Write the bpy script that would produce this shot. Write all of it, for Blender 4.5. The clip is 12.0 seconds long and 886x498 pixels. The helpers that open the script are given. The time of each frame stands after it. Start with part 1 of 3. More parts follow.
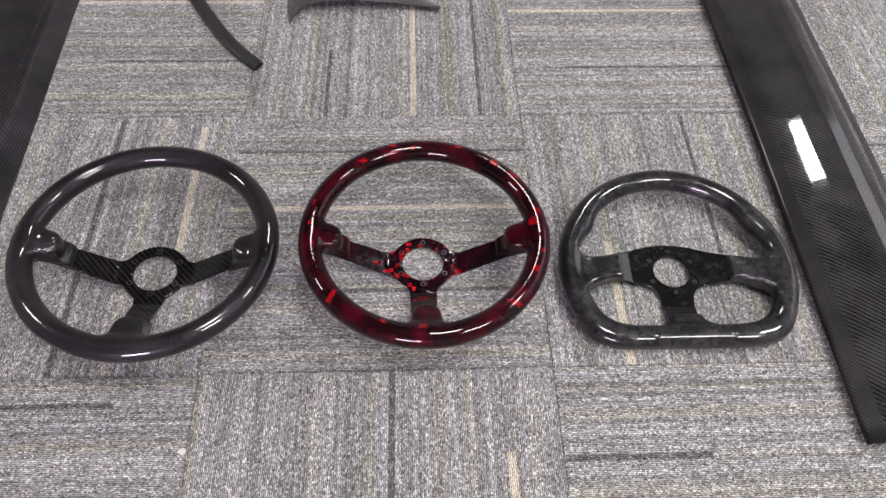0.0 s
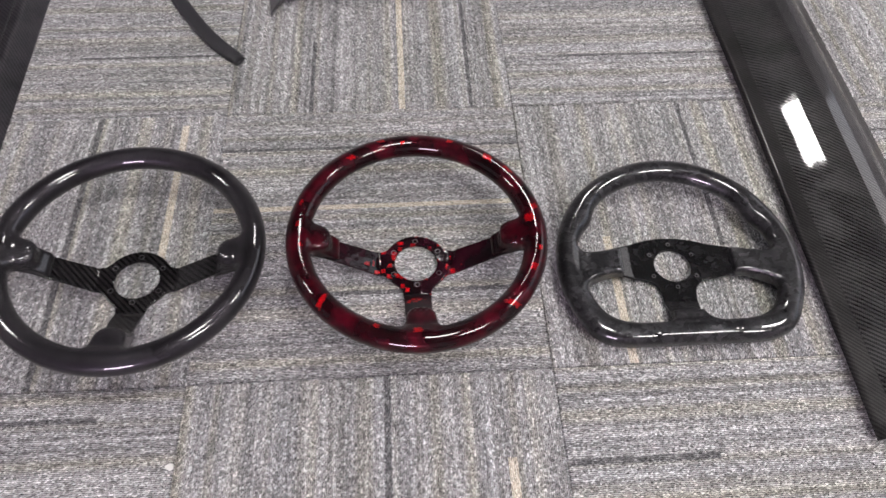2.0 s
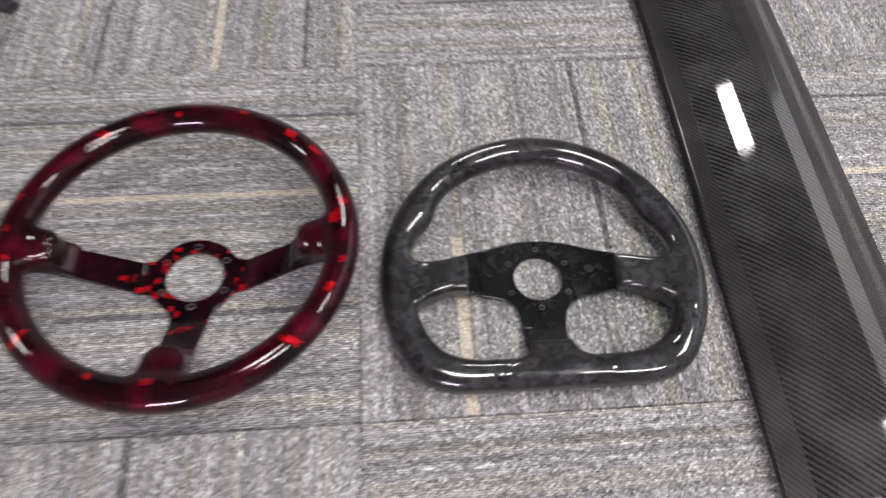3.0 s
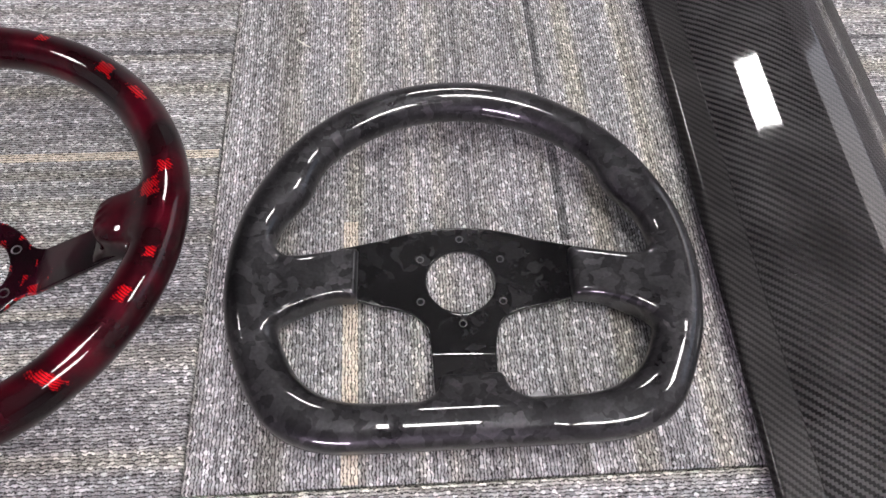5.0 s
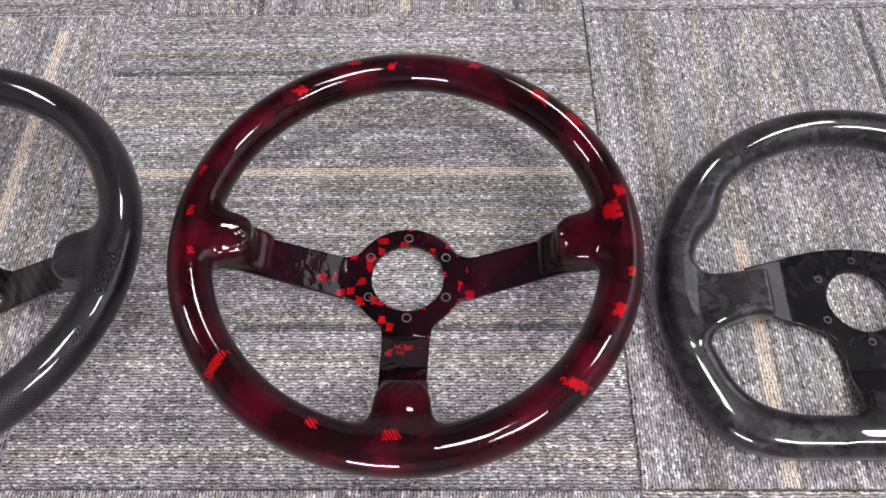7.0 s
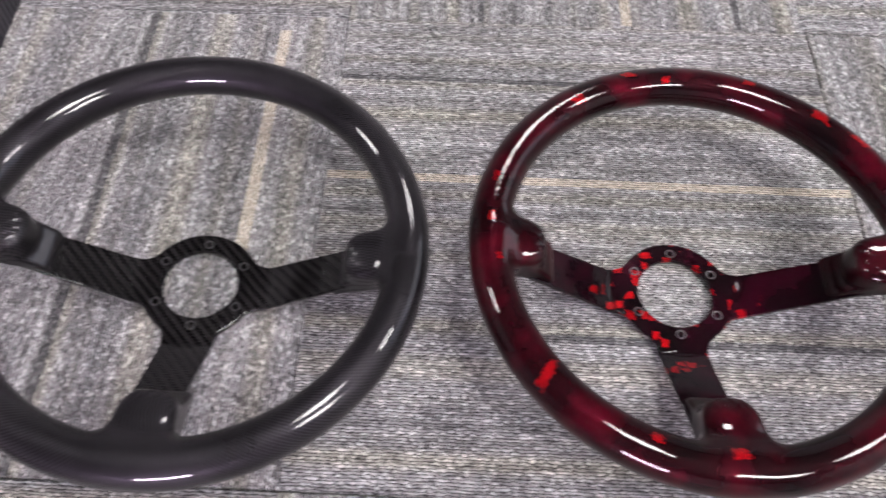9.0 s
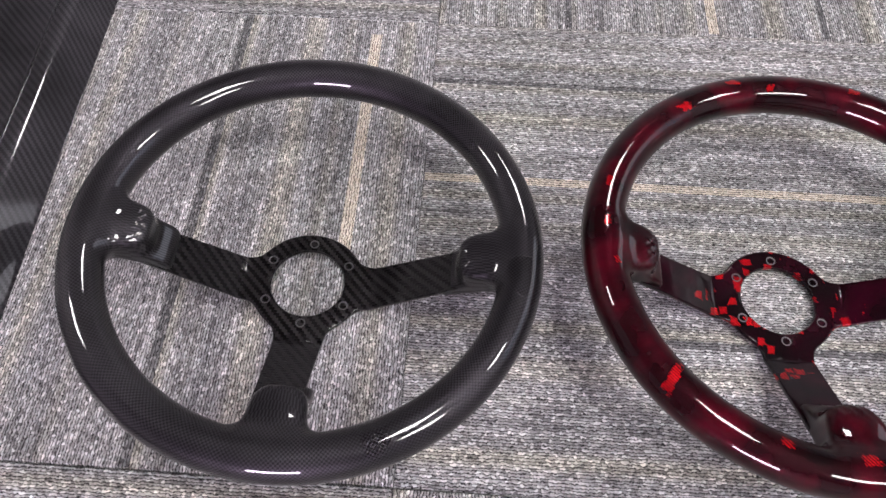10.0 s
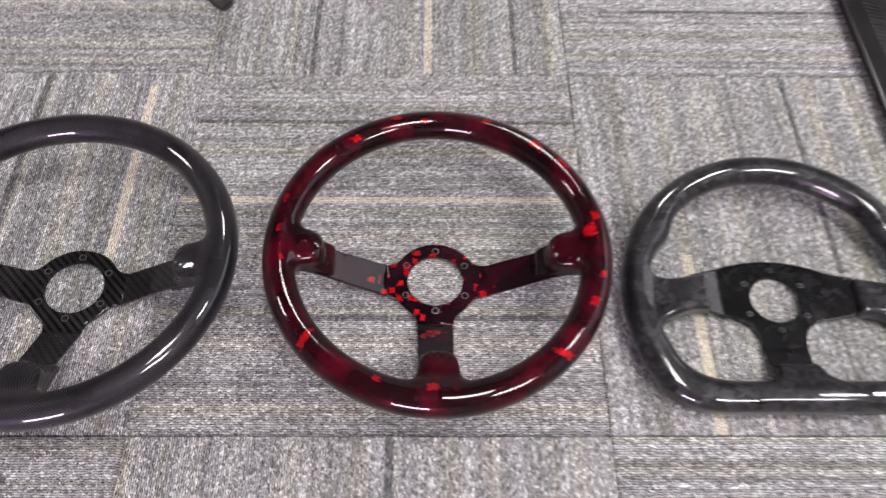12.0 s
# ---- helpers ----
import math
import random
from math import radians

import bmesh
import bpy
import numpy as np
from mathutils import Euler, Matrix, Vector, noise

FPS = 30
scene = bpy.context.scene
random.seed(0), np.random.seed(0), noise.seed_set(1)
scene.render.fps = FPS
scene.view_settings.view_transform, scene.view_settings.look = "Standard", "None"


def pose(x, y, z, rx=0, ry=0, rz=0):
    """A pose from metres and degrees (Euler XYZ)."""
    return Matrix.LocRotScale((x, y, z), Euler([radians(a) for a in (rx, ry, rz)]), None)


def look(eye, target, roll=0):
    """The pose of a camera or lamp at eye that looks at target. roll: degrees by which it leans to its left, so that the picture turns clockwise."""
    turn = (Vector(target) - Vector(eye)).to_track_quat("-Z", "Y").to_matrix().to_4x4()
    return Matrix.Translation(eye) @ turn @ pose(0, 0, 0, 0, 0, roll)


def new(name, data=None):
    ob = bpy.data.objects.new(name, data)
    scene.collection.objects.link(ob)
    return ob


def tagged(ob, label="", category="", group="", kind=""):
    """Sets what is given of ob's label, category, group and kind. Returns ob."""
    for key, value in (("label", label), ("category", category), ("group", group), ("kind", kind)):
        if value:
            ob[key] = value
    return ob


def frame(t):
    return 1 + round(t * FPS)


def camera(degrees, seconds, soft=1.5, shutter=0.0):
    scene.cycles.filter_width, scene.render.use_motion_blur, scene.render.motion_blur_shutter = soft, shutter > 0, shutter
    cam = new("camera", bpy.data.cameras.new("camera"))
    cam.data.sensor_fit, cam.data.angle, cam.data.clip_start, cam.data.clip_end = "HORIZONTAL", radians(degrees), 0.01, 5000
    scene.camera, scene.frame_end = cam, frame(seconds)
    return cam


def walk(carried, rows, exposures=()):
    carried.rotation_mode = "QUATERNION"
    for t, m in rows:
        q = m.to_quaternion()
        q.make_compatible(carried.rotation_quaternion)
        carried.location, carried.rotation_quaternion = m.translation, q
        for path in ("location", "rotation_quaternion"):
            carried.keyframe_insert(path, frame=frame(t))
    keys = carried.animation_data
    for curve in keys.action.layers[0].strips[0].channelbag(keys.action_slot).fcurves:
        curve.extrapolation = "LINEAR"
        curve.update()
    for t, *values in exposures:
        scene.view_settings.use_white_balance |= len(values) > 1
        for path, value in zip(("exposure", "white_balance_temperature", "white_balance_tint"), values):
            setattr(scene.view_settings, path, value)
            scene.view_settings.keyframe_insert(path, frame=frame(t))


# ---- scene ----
cam = camera(65.2, 12.0, shutter=0.5)
PATH = [
    (0, (0.311, -0.409, 0.912), (0.381, 0.709, -0.745), 2.1),
    (0.5, (0.308, -0.409, 0.911), (0.38, 0.712, -0.744), 2.2),
    (1, (0.305, -0.407, 0.911), (0.38, 0.712, -0.745), 2.0),
    (1.5, (0.296, -0.401, 0.901), (0.378, 0.709, -0.76), 1.8),
    (2, (0.309, -0.377, 0.888), (0.404, 0.716, -0.785), 1.9),
    (2.5, (0.398, -0.315, 0.829), (0.51, 0.741, -0.866), 2.6),
    (3, (0.548, -0.213, 0.697), (0.671, 0.806, -1.019), 3.3),
    (3.5, (0.636, -0.13, 0.592), (0.761, 0.828, -1.159), 3.9),
    (3.7, (0.661, -0.105, 0.567), (0.774, 0.826, -1.199), 3.6),
    (5.3, (0.655, -0.088, 0.496), (0.768, 0.897, -1.241), 3.9),
    (5.5, (0.623, -0.07, 0.505), (0.707, 0.83, -1.279), 3.1),
    (6, (0.512, -0.079, 0.514), (0.507, 0.836, -1.265), -1.6),
    (6.5, (0.391, -0.084, 0.551), (0.375, 0.838, -1.223), -1.6),
    (6.7, (0.374, -0.083, 0.558), (0.339, 0.832, -1.22), -2.5),
    (8.3, (0.254, -0.071, 0.535), (0.28, 0.885, -1.221), 2.4),
    (8.5, (0.225, -0.075, 0.54), (0.233, 0.88, -1.217), 1.8),
    (9, (0.125, -0.087, 0.546), (0.095, 0.878, -1.206), 0.8),
    (9.5, (0.06, -0.092, 0.55), (0.003, 0.875, -1.199), 0.2),
    (10, (0.046, -0.096, 0.552), (-0.022, 0.876, -1.194), -0.2),
    (10.5, (0.045, -0.108, 0.571), (-0.032, 0.866, -1.174), -1.1),
    (11, (0.101, -0.129, 0.601), (0.038, 0.85, -1.142), -1.2),
    (11.5, (0.235, -0.146, 0.624), (0.219, 0.845, -1.113), 0.2),
    (12, (0.317, -0.187, 0.715), (0.339, 0.805, -1.021), 1.3),
]
walk(cam, [(t, look(eye, target, roll)) for t, eye, target, roll in PATH],
     exposures=[(0.0, -0.05, 6500, 10), (3.5, 0.02, 6500, 10), (6.0, 0.10, 6450, 13), (9.0, 0.12, 6420, 14), (10.5, 0.14, 6450, 13), (12.0, 0.18, 6500, 11)])

# ---- world, window light, exposure ----
world = bpy.data.worlds.new("world")
scene.world = world
world.use_nodes = True
wn = world.node_tree
sky = wn.nodes.new("ShaderNodeTexSky")
sky.sky_type, sky.sun_disc = "NISHITA", False
sky.sun_elevation, sky.sun_rotation = radians(40), radians(60)
wn.links.new(sky.outputs["Color"], wn.nodes["Background"].inputs["Color"])
wn.nodes["Background"].inputs["Strength"].default_value = 0.15

DAYLIGHT = 160.0
LAMP_POWER = 52.0
EAST_DAYLIGHT = 5.0
CEILING = 3.0
ROOM = (-3.5, 3.5, -4.0, 4.0)


# ---- materials ----
class Nodes:
    """Short names for building a node material."""

    def __init__(self, name):
        self.mat = bpy.data.materials.new(name)
        self.mat.use_nodes = True
        self.tree = self.mat.node_tree
        self.bsdf = self.tree.nodes["Principled BSDF"]

    def put(self, kind, **values):
        node = self.tree.nodes.new("ShaderNode" + kind)
        for key, value in values.items():
            setattr(node, key, value)
        return node

    def wire(self, a, b):
        self.tree.links.new(a, b)

    def math(self, op, a, b=0.0, c=0.0):
        node = self.put("Math", operation=op)
        for n, v in enumerate((a, b, c)):
            if isinstance(v, (int, float)):
                node.inputs[n].default_value = v
            else:
                self.wire(v, node.inputs[n])
        return node.outputs[0]

    def mix(self, factor, a, b, blend="MIX"):
        node = self.put("Mix", data_type="RGBA", blend_type=blend)
        for n, v in ((0, factor), (6, a), (7, b)):
            if isinstance(v, (int, float)):
                node.inputs[n].default_value = v
            elif isinstance(v, tuple):
                node.inputs[n].default_value = (*v, 1)
            else:
                self.wire(v, node.inputs[n])
        return node.outputs[2]

    def ramp(self, factor, *stops, smooth=False):
        node = self.put("ValToRGB")
        node.color_ramp.interpolation = "EASE" if smooth else "LINEAR"
        while len(node.color_ramp.elements) < len(stops):
            node.color_ramp.elements.new(0.5)
        for e, (at, colour) in zip(node.color_ramp.elements, stops):
            e.position = at
            e.color = (*colour, 1) if isinstance(colour, tuple) else (colour, colour, colour, 1)
        self.wire(factor, node.inputs[0])
        return node.outputs[0]

    def noise(self, vector, scale, detail=2.0, rough=0.5, dims="3D"):
        node = self.put("TexNoise", noise_dimensions=dims)
        node.inputs["Scale"].default_value = scale
        node.inputs["Detail"].default_value = detail
        node.inputs["Roughness"].default_value = rough
        if vector is not None:
            self.wire(vector, node.inputs["W" if dims == "1D" else "Vector"])
        return node.outputs["Fac"]

    def voronoi(self, vector, scale, dims="3D", random_=1.0):
        node = self.put("TexVoronoi", voronoi_dimensions=dims)
        node.inputs["Scale"].default_value = scale
        node.inputs["Randomness"].default_value = random_
        self.wire(vector, node.inputs["Vector"])
        return node.outputs

    def bump(self, height, strength, distance, normal=None):
        node = self.put("Bump")
        node.inputs["Strength"].default_value = strength
        node.inputs["Distance"].default_value = distance
        self.wire(height, node.inputs["Height"])
        if normal is not None:
            self.wire(normal, node.inputs["Normal"])
        return node.outputs[0]

    def set(self, **values):
        for key, v in values.items():
            socket = self.bsdf.inputs[key.replace("_", " ")]
            if isinstance(v, (int, float)):
                socket.default_value = v
            elif isinstance(v, tuple):
                socket.default_value = (*v, 1)
            else:
                self.wire(v, socket)
        return self.mat


def carpet(name, low, mid, high, band=1.0):
    """Loop-pile carpet: wavering rows of small yarn loops along x, with woven bands across y."""
    m = Nodes(name)
    co = m.put("TexCoord").outputs["Object"]
    chance = m.put("ObjectInfo").outputs["Random"]
    sep = m.put("SeparateXYZ")
    m.wire(co, sep.inputs[0])
    x, y = sep.outputs[0], sep.outputs[1]
    shift = m.math("MULTIPLY", chance, 37.0)
    wob = m.noise(co, 300, 2, 0.6)
    sway = m.noise(co, 45, 1)
    row = m.math("ADD", m.math("DIVIDE", y, 0.0025), m.math("ADD", m.math("MULTIPLY", wob, 1.9), m.math("MULTIPLY", sway, 0.9)))
    line = m.math("FLOOR", row)
    start = m.put("TexWhiteNoise", noise_dimensions="1D")
    m.wire(m.math("ADD", line, shift), start.inputs["W"])
    along = m.math("ADD", m.math("ADD", m.math("DIVIDE", x, 0.0031), m.math("MULTIPLY", m.noise(co, 210, 1), 2.0)), m.math("MULTIPLY", start.outputs["Value"], 7.0))
    loop = m.put("CombineXYZ")
    m.wire(m.math("FLOOR", along), loop.inputs[0])
    m.wire(m.math("ADD", line, shift), loop.inputs[1])
    pick = m.put("TexWhiteNoise", noise_dimensions="2D")
    m.wire(loop.outputs[0], pick.inputs["Vector"])
    yarn = m.ramp(pick.outputs["Value"], (0.0, low), (0.35, mid), (0.65, mid), (1.0, high))
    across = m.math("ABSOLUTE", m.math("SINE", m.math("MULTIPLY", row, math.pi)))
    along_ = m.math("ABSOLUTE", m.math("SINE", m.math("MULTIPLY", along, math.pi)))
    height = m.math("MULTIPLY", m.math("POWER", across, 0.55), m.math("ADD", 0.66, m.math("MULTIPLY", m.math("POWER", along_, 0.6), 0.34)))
    yb = m.math("ADD", y, shift)
    wide = m.ramp(m.noise(yb, 24, 1.0, 0.5, "1D"), (0.36, 0.0), (0.64, 1.0))
    fine = m.ramp(m.noise(m.math("ADD", yb, 9.0), 130, 2.0, 0.6, "1D"), (0.35, 0.0), (0.68, 1.0))
    # within a band the pile runs light and dark by turns
    patchy = m.put("CombineXYZ")
    m.wire(m.math("MULTIPLY", x, 14.0), patchy.inputs[0])
    m.wire(m.math("MULTIPLY", yb, 110.0), patchy.inputs[1])
    dash = m.ramp(m.noise(patchy.outputs[0], 1.0, 3, 0.6), (0.34, 0.84), (0.66, 1.12))
    hue = m.ramp(m.noise(m.math("ADD", yb, 21.0), 30, 1.0, 0.5, "1D"), (0.3, (0.985, 0.995, 1.01)), (0.5, (1.0, 1.0, 1.0)), (0.70, (1.05, 1.03, 0.91)))
    light = m.math("ADD", 0.73, m.math("ADD", m.math("MULTIPLY", wide, 0.32), m.math("MULTIPLY", fine, 0.42)))
    grey = m.put("CombineColor")
    for n in range(3):
        m.wire(light, grey.inputs[n])
    tint = m.mix(band, (1.0, 1.0, 1.0), m.mix(1.0, m.mix(1.0, grey.outputs[0], hue, "MULTIPLY"), dash, "MULTIPLY"))
    dyed = m.mix(m.noise(loop.outputs[0], 0.9, 1), (0.93, 1.0, 1.04), (1.08, 0.99, 0.98))
    colour = m.mix(1.0, m.mix(1.0, yarn, dyed, "MULTIPLY"), tint, "MULTIPLY")
    worn = m.ramp(m.noise(co, 6, 3), (0.35, 0.92), (0.65, 1.05))
    colour = m.mix(1.0, colour, worn, "MULTIPLY")
    # shade in the gaps between loops, put into the colour by loop height
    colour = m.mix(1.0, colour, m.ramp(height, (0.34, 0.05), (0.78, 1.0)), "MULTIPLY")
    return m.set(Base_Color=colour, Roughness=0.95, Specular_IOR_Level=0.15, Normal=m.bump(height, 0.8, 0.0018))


def twill(name, tow, dark, bright, coat=1.0, patch=0.0, coat_rough=0.03, sheen=0.7, relief=0.5, rough=0.40, ior=1.37, period=4.0):
    """Clear-coated carbon cloth, 2x2 twill or (period 2) plain weave; the UV map is in metres."""
    m = Nodes(name)
    uv = m.put("UVMap").outputs[0]
    sep = m.put("SeparateXYZ")
    m.wire(uv, sep.inputs[0])
    obj = m.put("TexCoord").outputs["Object"]
    drift = m.math("MULTIPLY", m.noise(obj, 9, 2), 0.004 / tow)
    u = m.math("ADD", m.math("DIVIDE", sep.outputs[0], tow), drift)
    v = m.math("ADD", m.math("DIVIDE", sep.outputs[1], tow), drift)
    step = m.math("MODULO", m.math("ADD", m.math("ADD", m.math("FLOOR", u), m.math("FLOOR", v)), 4000.0), period)
    warp = m.math("LESS_THAN", step, period / 2 - 0.5)
    fu = m.math("ABSOLUTE", m.math("SINE", m.math("MULTIPLY", u, math.pi)))
    fv = m.math("ABSOLUTE", m.math("SINE", m.math("MULTIPLY", v, math.pi)))
    height = m.math("ADD", m.math("MULTIPLY", warp, fu), m.math("MULTIPLY", m.math("SUBTRACT", 1.0, warp), fv))
    colour = m.mix(warp, dark, bright)
    uneven = m.ramp(m.noise(obj, 14, 3), (0.3, 0.55), (0.7, 1.35))
    colour = m.mix(1.0, colour, uneven, "MULTIPLY")
    ripple = m.bump(m.noise(obj, 18, 2), 0.05, 0.004)
    if patch:
        m.wire(ripple, m.bsdf.inputs["Coat Normal"])
    return m.set(Base_Color=colour, Metallic=sheen, Roughness=rough, Specular_IOR_Level=0.1, Coat_Weight=coat, Coat_Roughness=coat_rough,
                 Coat_IOR=ior, Normal=m.bump(height, relief, tow * 0.25))


def forged(name, k=1.0):
    """Clear-coated chopped carbon: overlapping chips of differing grey."""
    m = Nodes(name)
    obj = m.put("TexCoord").outputs["Object"]
    bend = m.put("VectorMath", operation="ADD")
    noise_ = m.put("TexNoise")
    noise_.inputs["Scale"].default_value = 60
    m.wire(obj, noise_.inputs["Vector"])
    scale_ = m.put("VectorMath", operation="SCALE")
    m.wire(noise_.outputs["Color"], scale_.inputs[0])
    scale_.inputs["Scale"].default_value = 0.026
    m.wire(obj, bend.inputs[0])
    m.wire(scale_.outputs[0], bend.inputs[1])
    chips = m.voronoi(bend.outputs[0], 120)
    tone = m.put("SeparateColor")
    m.wire(chips["Color"], tone.inputs[0])
    cloud = m.noise(obj, 26, 3)
    value = m.math("ADD", m.math("MULTIPLY", tone.outputs[0], 0.38), m.math("MULTIPLY", cloud, 0.66))
    fleck = m.noise(obj, 420, 3)
    value = m.math("ADD", value, m.math("MULTIPLY", m.math("SUBTRACT", fleck, 0.5), 0.30))
    stops = ((0.25, 0.008), (0.48, 0.016), (0.68, 0.029), (0.92, 0.055))
    colour = m.ramp(value, *[(at, (k * v, k * v * 0.98, k * v * 1.06)) for at, v in stops])
    return m.set(Base_Color=colour, Metallic=0.75, Roughness=0.40, Specular_IOR_Level=0.1, Coat_Weight=1.0, Coat_Roughness=0.025, Coat_IOR=1.45,
                 Normal=m.bump(tone.outputs[1], 0.2, 0.002))


def candy(name, amount, size, within, depth=1.0, chips=()):
    """Deep red tinted lacquer over black, with scattered ragged chips of bright red foil cloth."""
    m = Nodes(name)
    obj = m.put("TexCoord").outputs["Object"]
    warp_ = m.put("VectorMath", operation="ADD")
    noise_ = m.put("TexNoise")
    noise_.inputs["Scale"].default_value = 110
    noise_.inputs["Detail"].default_value = 4
    m.wire(obj, noise_.inputs["Vector"])
    scale_ = m.put("VectorMath", operation="SCALE")
    m.wire(noise_.outputs["Color"], scale_.inputs[0])
    scale_.inputs["Scale"].default_value = 0.007
    m.wire(obj, warp_.inputs[0])
    m.wire(scale_.outputs[0], warp_.inputs[1])
    node = m.put("TexVoronoi", distance="CHEBYCHEV")
    node.inputs["Scale"].default_value = size
    m.wire(warp_.outputs[0], node.inputs["Vector"])
    tone = m.put("SeparateColor")
    m.wire(node.outputs["Color"], tone.inputs[0])
    weave = m.noise(obj, 1100, 2)
    ragged = m.math("ADD", node.outputs["Distance"], m.math("MULTIPLY", m.math("SUBTRACT", weave, 0.5), 0.35))
    on = m.math("MULTIPLY", m.math("GREATER_THAN", tone.outputs[0], 1.0 - amount), m.ramp(ragged, (0.36, 1.0), (0.44, 0.0)))
    if within:
        flat_ = m.put("VectorMath", operation="LENGTH")
        m.wire(obj, flat_.inputs[0])
        on = m.math("MULTIPLY", on, m.math("GREATER_THAN", m.math("MULTIPLY", tone.outputs[1], within), m.math("SUBTRACT", flat_.outputs["Value"], 0.042)))
    if chips:
        flat_uv = m.put("SeparateXYZ")
        m.wire(m.put("UVMap").outputs[0], flat_uv.inputs[0])
        on = None
        for angle, tube, long_, wide, skew in chips:
            du = m.math("SUBTRACT", flat_uv.outputs[0], radians(angle) * 0.1685)
            dv = m.math("SUBTRACT", flat_uv.outputs[1], radians(tube) * 0.0166)
            du = m.math("ABSOLUTE", m.math("ADD", du, m.math("MULTIPLY", dv, skew)))
            gap = m.math("MAXIMUM", m.math("DIVIDE", du, long_), m.math("DIVIDE", m.math("ABSOLUTE", dv), wide))
            gap = m.math("ADD", gap, m.math("MULTIPLY", m.math("SUBTRACT", m.noise(obj, 260, 4, 0.7), 0.5), 2.2))
            one = m.ramp(gap, (0.62, 1.0), (0.86, 0.0))
            on = one if on is None else m.math("MAXIMUM", on, one)
    ply = m.put("TexWave", wave_type="BANDS", bands_direction="DIAGONAL")
    ply.inputs["Scale"].default_value = 240
    ply.inputs["Distortion"].default_value = 1.5
    m.wire(obj, ply.inputs["Vector"])
    on = m.math("MULTIPLY", on, m.ramp(m.math("MULTIPLY", weave, m.math("ADD", 0.5, ply.outputs["Fac"])), (0.28, 0.25), (0.50, 1.0)))
    chip_colour = m.mix(m.math("MULTIPLY", weave, ply.outputs["Fac"]), (0.16, 0.0006, 0.003), (0.80, 0.005, 0.011))
    deep = m.ramp(m.noise(obj, 24, 4), (0.36, (0.004 * depth, 0.0002, 0.0006)), (0.52, (0.020 * depth, 0.0003, 0.0022)), (0.74, (0.075 * depth, 0.0004, 0.006)))
    colour = m.mix(on, deep, chip_colour)
    m.wire(m.bump(m.noise(obj, 55, 3), 0.16 if within else 0.05, 0.003), m.bsdf.inputs["Coat Normal"])
    return m.set(Base_Color=colour, Metallic=0.5, Roughness=0.40, Specular_IOR_Level=0.05, Coat_Weight=1.0, Coat_Roughness=0.02, Coat_IOR=1.37)


def plain(name, colour, rough=0.5, metal=0.0, coat=0.0, vary=0.1, scale=40):
    m = Nodes(name)
    obj = m.put("TexCoord").outputs["Object"]
    f = m.ramp(m.noise(obj, scale, 4), (0.3, 1.0 - vary), (0.7, 1.0 + vary))
    c = m.mix(1.0, colour, f, "MULTIPLY")
    r = m.math("ADD", rough - 0.05, m.math("MULTIPLY", m.noise(obj, scale * 0.5, 2), 0.1))
    return m.set(Base_Color=c, Roughness=r, Metallic=metal, Coat_Weight=coat, Normal=m.bump(m.noise(obj, scale * 8, 3), 0.08, 0.001))


def glow(name, colour, strength):
    m = Nodes(name)
    return m.set(Base_Color=(0.8, 0.8, 0.8), Emission_Color=colour, Emission_Strength=strength)


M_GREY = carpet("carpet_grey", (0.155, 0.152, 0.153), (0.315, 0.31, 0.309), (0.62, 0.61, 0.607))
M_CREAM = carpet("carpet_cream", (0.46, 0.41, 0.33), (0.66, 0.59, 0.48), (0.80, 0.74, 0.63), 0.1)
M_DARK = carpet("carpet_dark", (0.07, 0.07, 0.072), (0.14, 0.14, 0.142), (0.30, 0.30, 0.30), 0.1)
M_SUB = plain("floor_screed", (0.03, 0.03, 0.03), 0.9)
M_TWILL_RIM = twill("carbon_rim", 0.0015, (0.013, 0.0118, 0.0137), (0.032, 0.0292, 0.034), relief=0.25, sheen=0.8, rough=0.42, ior=1.43, period=2.0)
M_TWILL_HUB = twill("carbon_plate", 0.0024, (0.005, 0.0046, 0.005), (0.018, 0.0165, 0.017), relief=0.25, rough=0.35)
M_TWILL_PANEL = twill("carbon_panel", 0.0020, (0.012, 0.0115, 0.012), (0.042, 0.040, 0.041), coat_rough=0.04, patch=1.0, relief=0.3, ior=1.5)
M_LIP = twill("carbon_lip", 0.0018, (0.013, 0.0122, 0.0126), (0.028, 0.0265, 0.027), coat=0.5, coat_rough=0.14, relief=0.2)
M_TWILL_DARK = twill("carbon_dark_panel", 0.0022, (0.023, 0.0215, 0.0245), (0.043, 0.041, 0.046), coat_rough=0.05, patch=1.0, relief=0.25, rough=0.42, ior=1.5)
M_FORGED = forged("forged_carbon", 1.15)
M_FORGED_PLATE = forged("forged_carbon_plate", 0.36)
# angle round the rim, angle round the tube (90 is the top), half length, half width, skew
CHIPS = [(107, 78, 0.006, 0.004, 0.3), (96, 112, 0.004, 0.004, -0.4), (125, 108, 0.007, 0.004, 0.5), (71, 80, 0.006, 0.004, 0.0), (49, 88, 0.009, 0.006, 0.4),
         (37, 76, 0.010, 0.004, -0.3), (11, 78, 0.006, 0.006, 0.2), (5, 118, 0.010, 0.008, 0.0), (-13, 72, 0.005, 0.004, 0.5), (-24, 80, 0.007, 0.005, 0.0), (-46, 66, 0.0045, 0.012, 0.4),
         (-139, 82, 0.0045, 0.013, 0.3), (-111, 112, 0.006, 0.004, 0.0), (-92, 120, 0.007, 0.005, 0.2), (163, 80, 0.006, 0.003, 0.0), (176, 92, 0.005, 0.003, 0.3), (-172, 110, 0.004, 0.003, 0.0)]
M_CANDY_RIM = candy("candy_red_rim", 0.0, 62, 0.0, 0.88, CHIPS)
M_CANDY_HUB = candy("candy_red_plate", 0.42, 115, 0.05, 0.35)
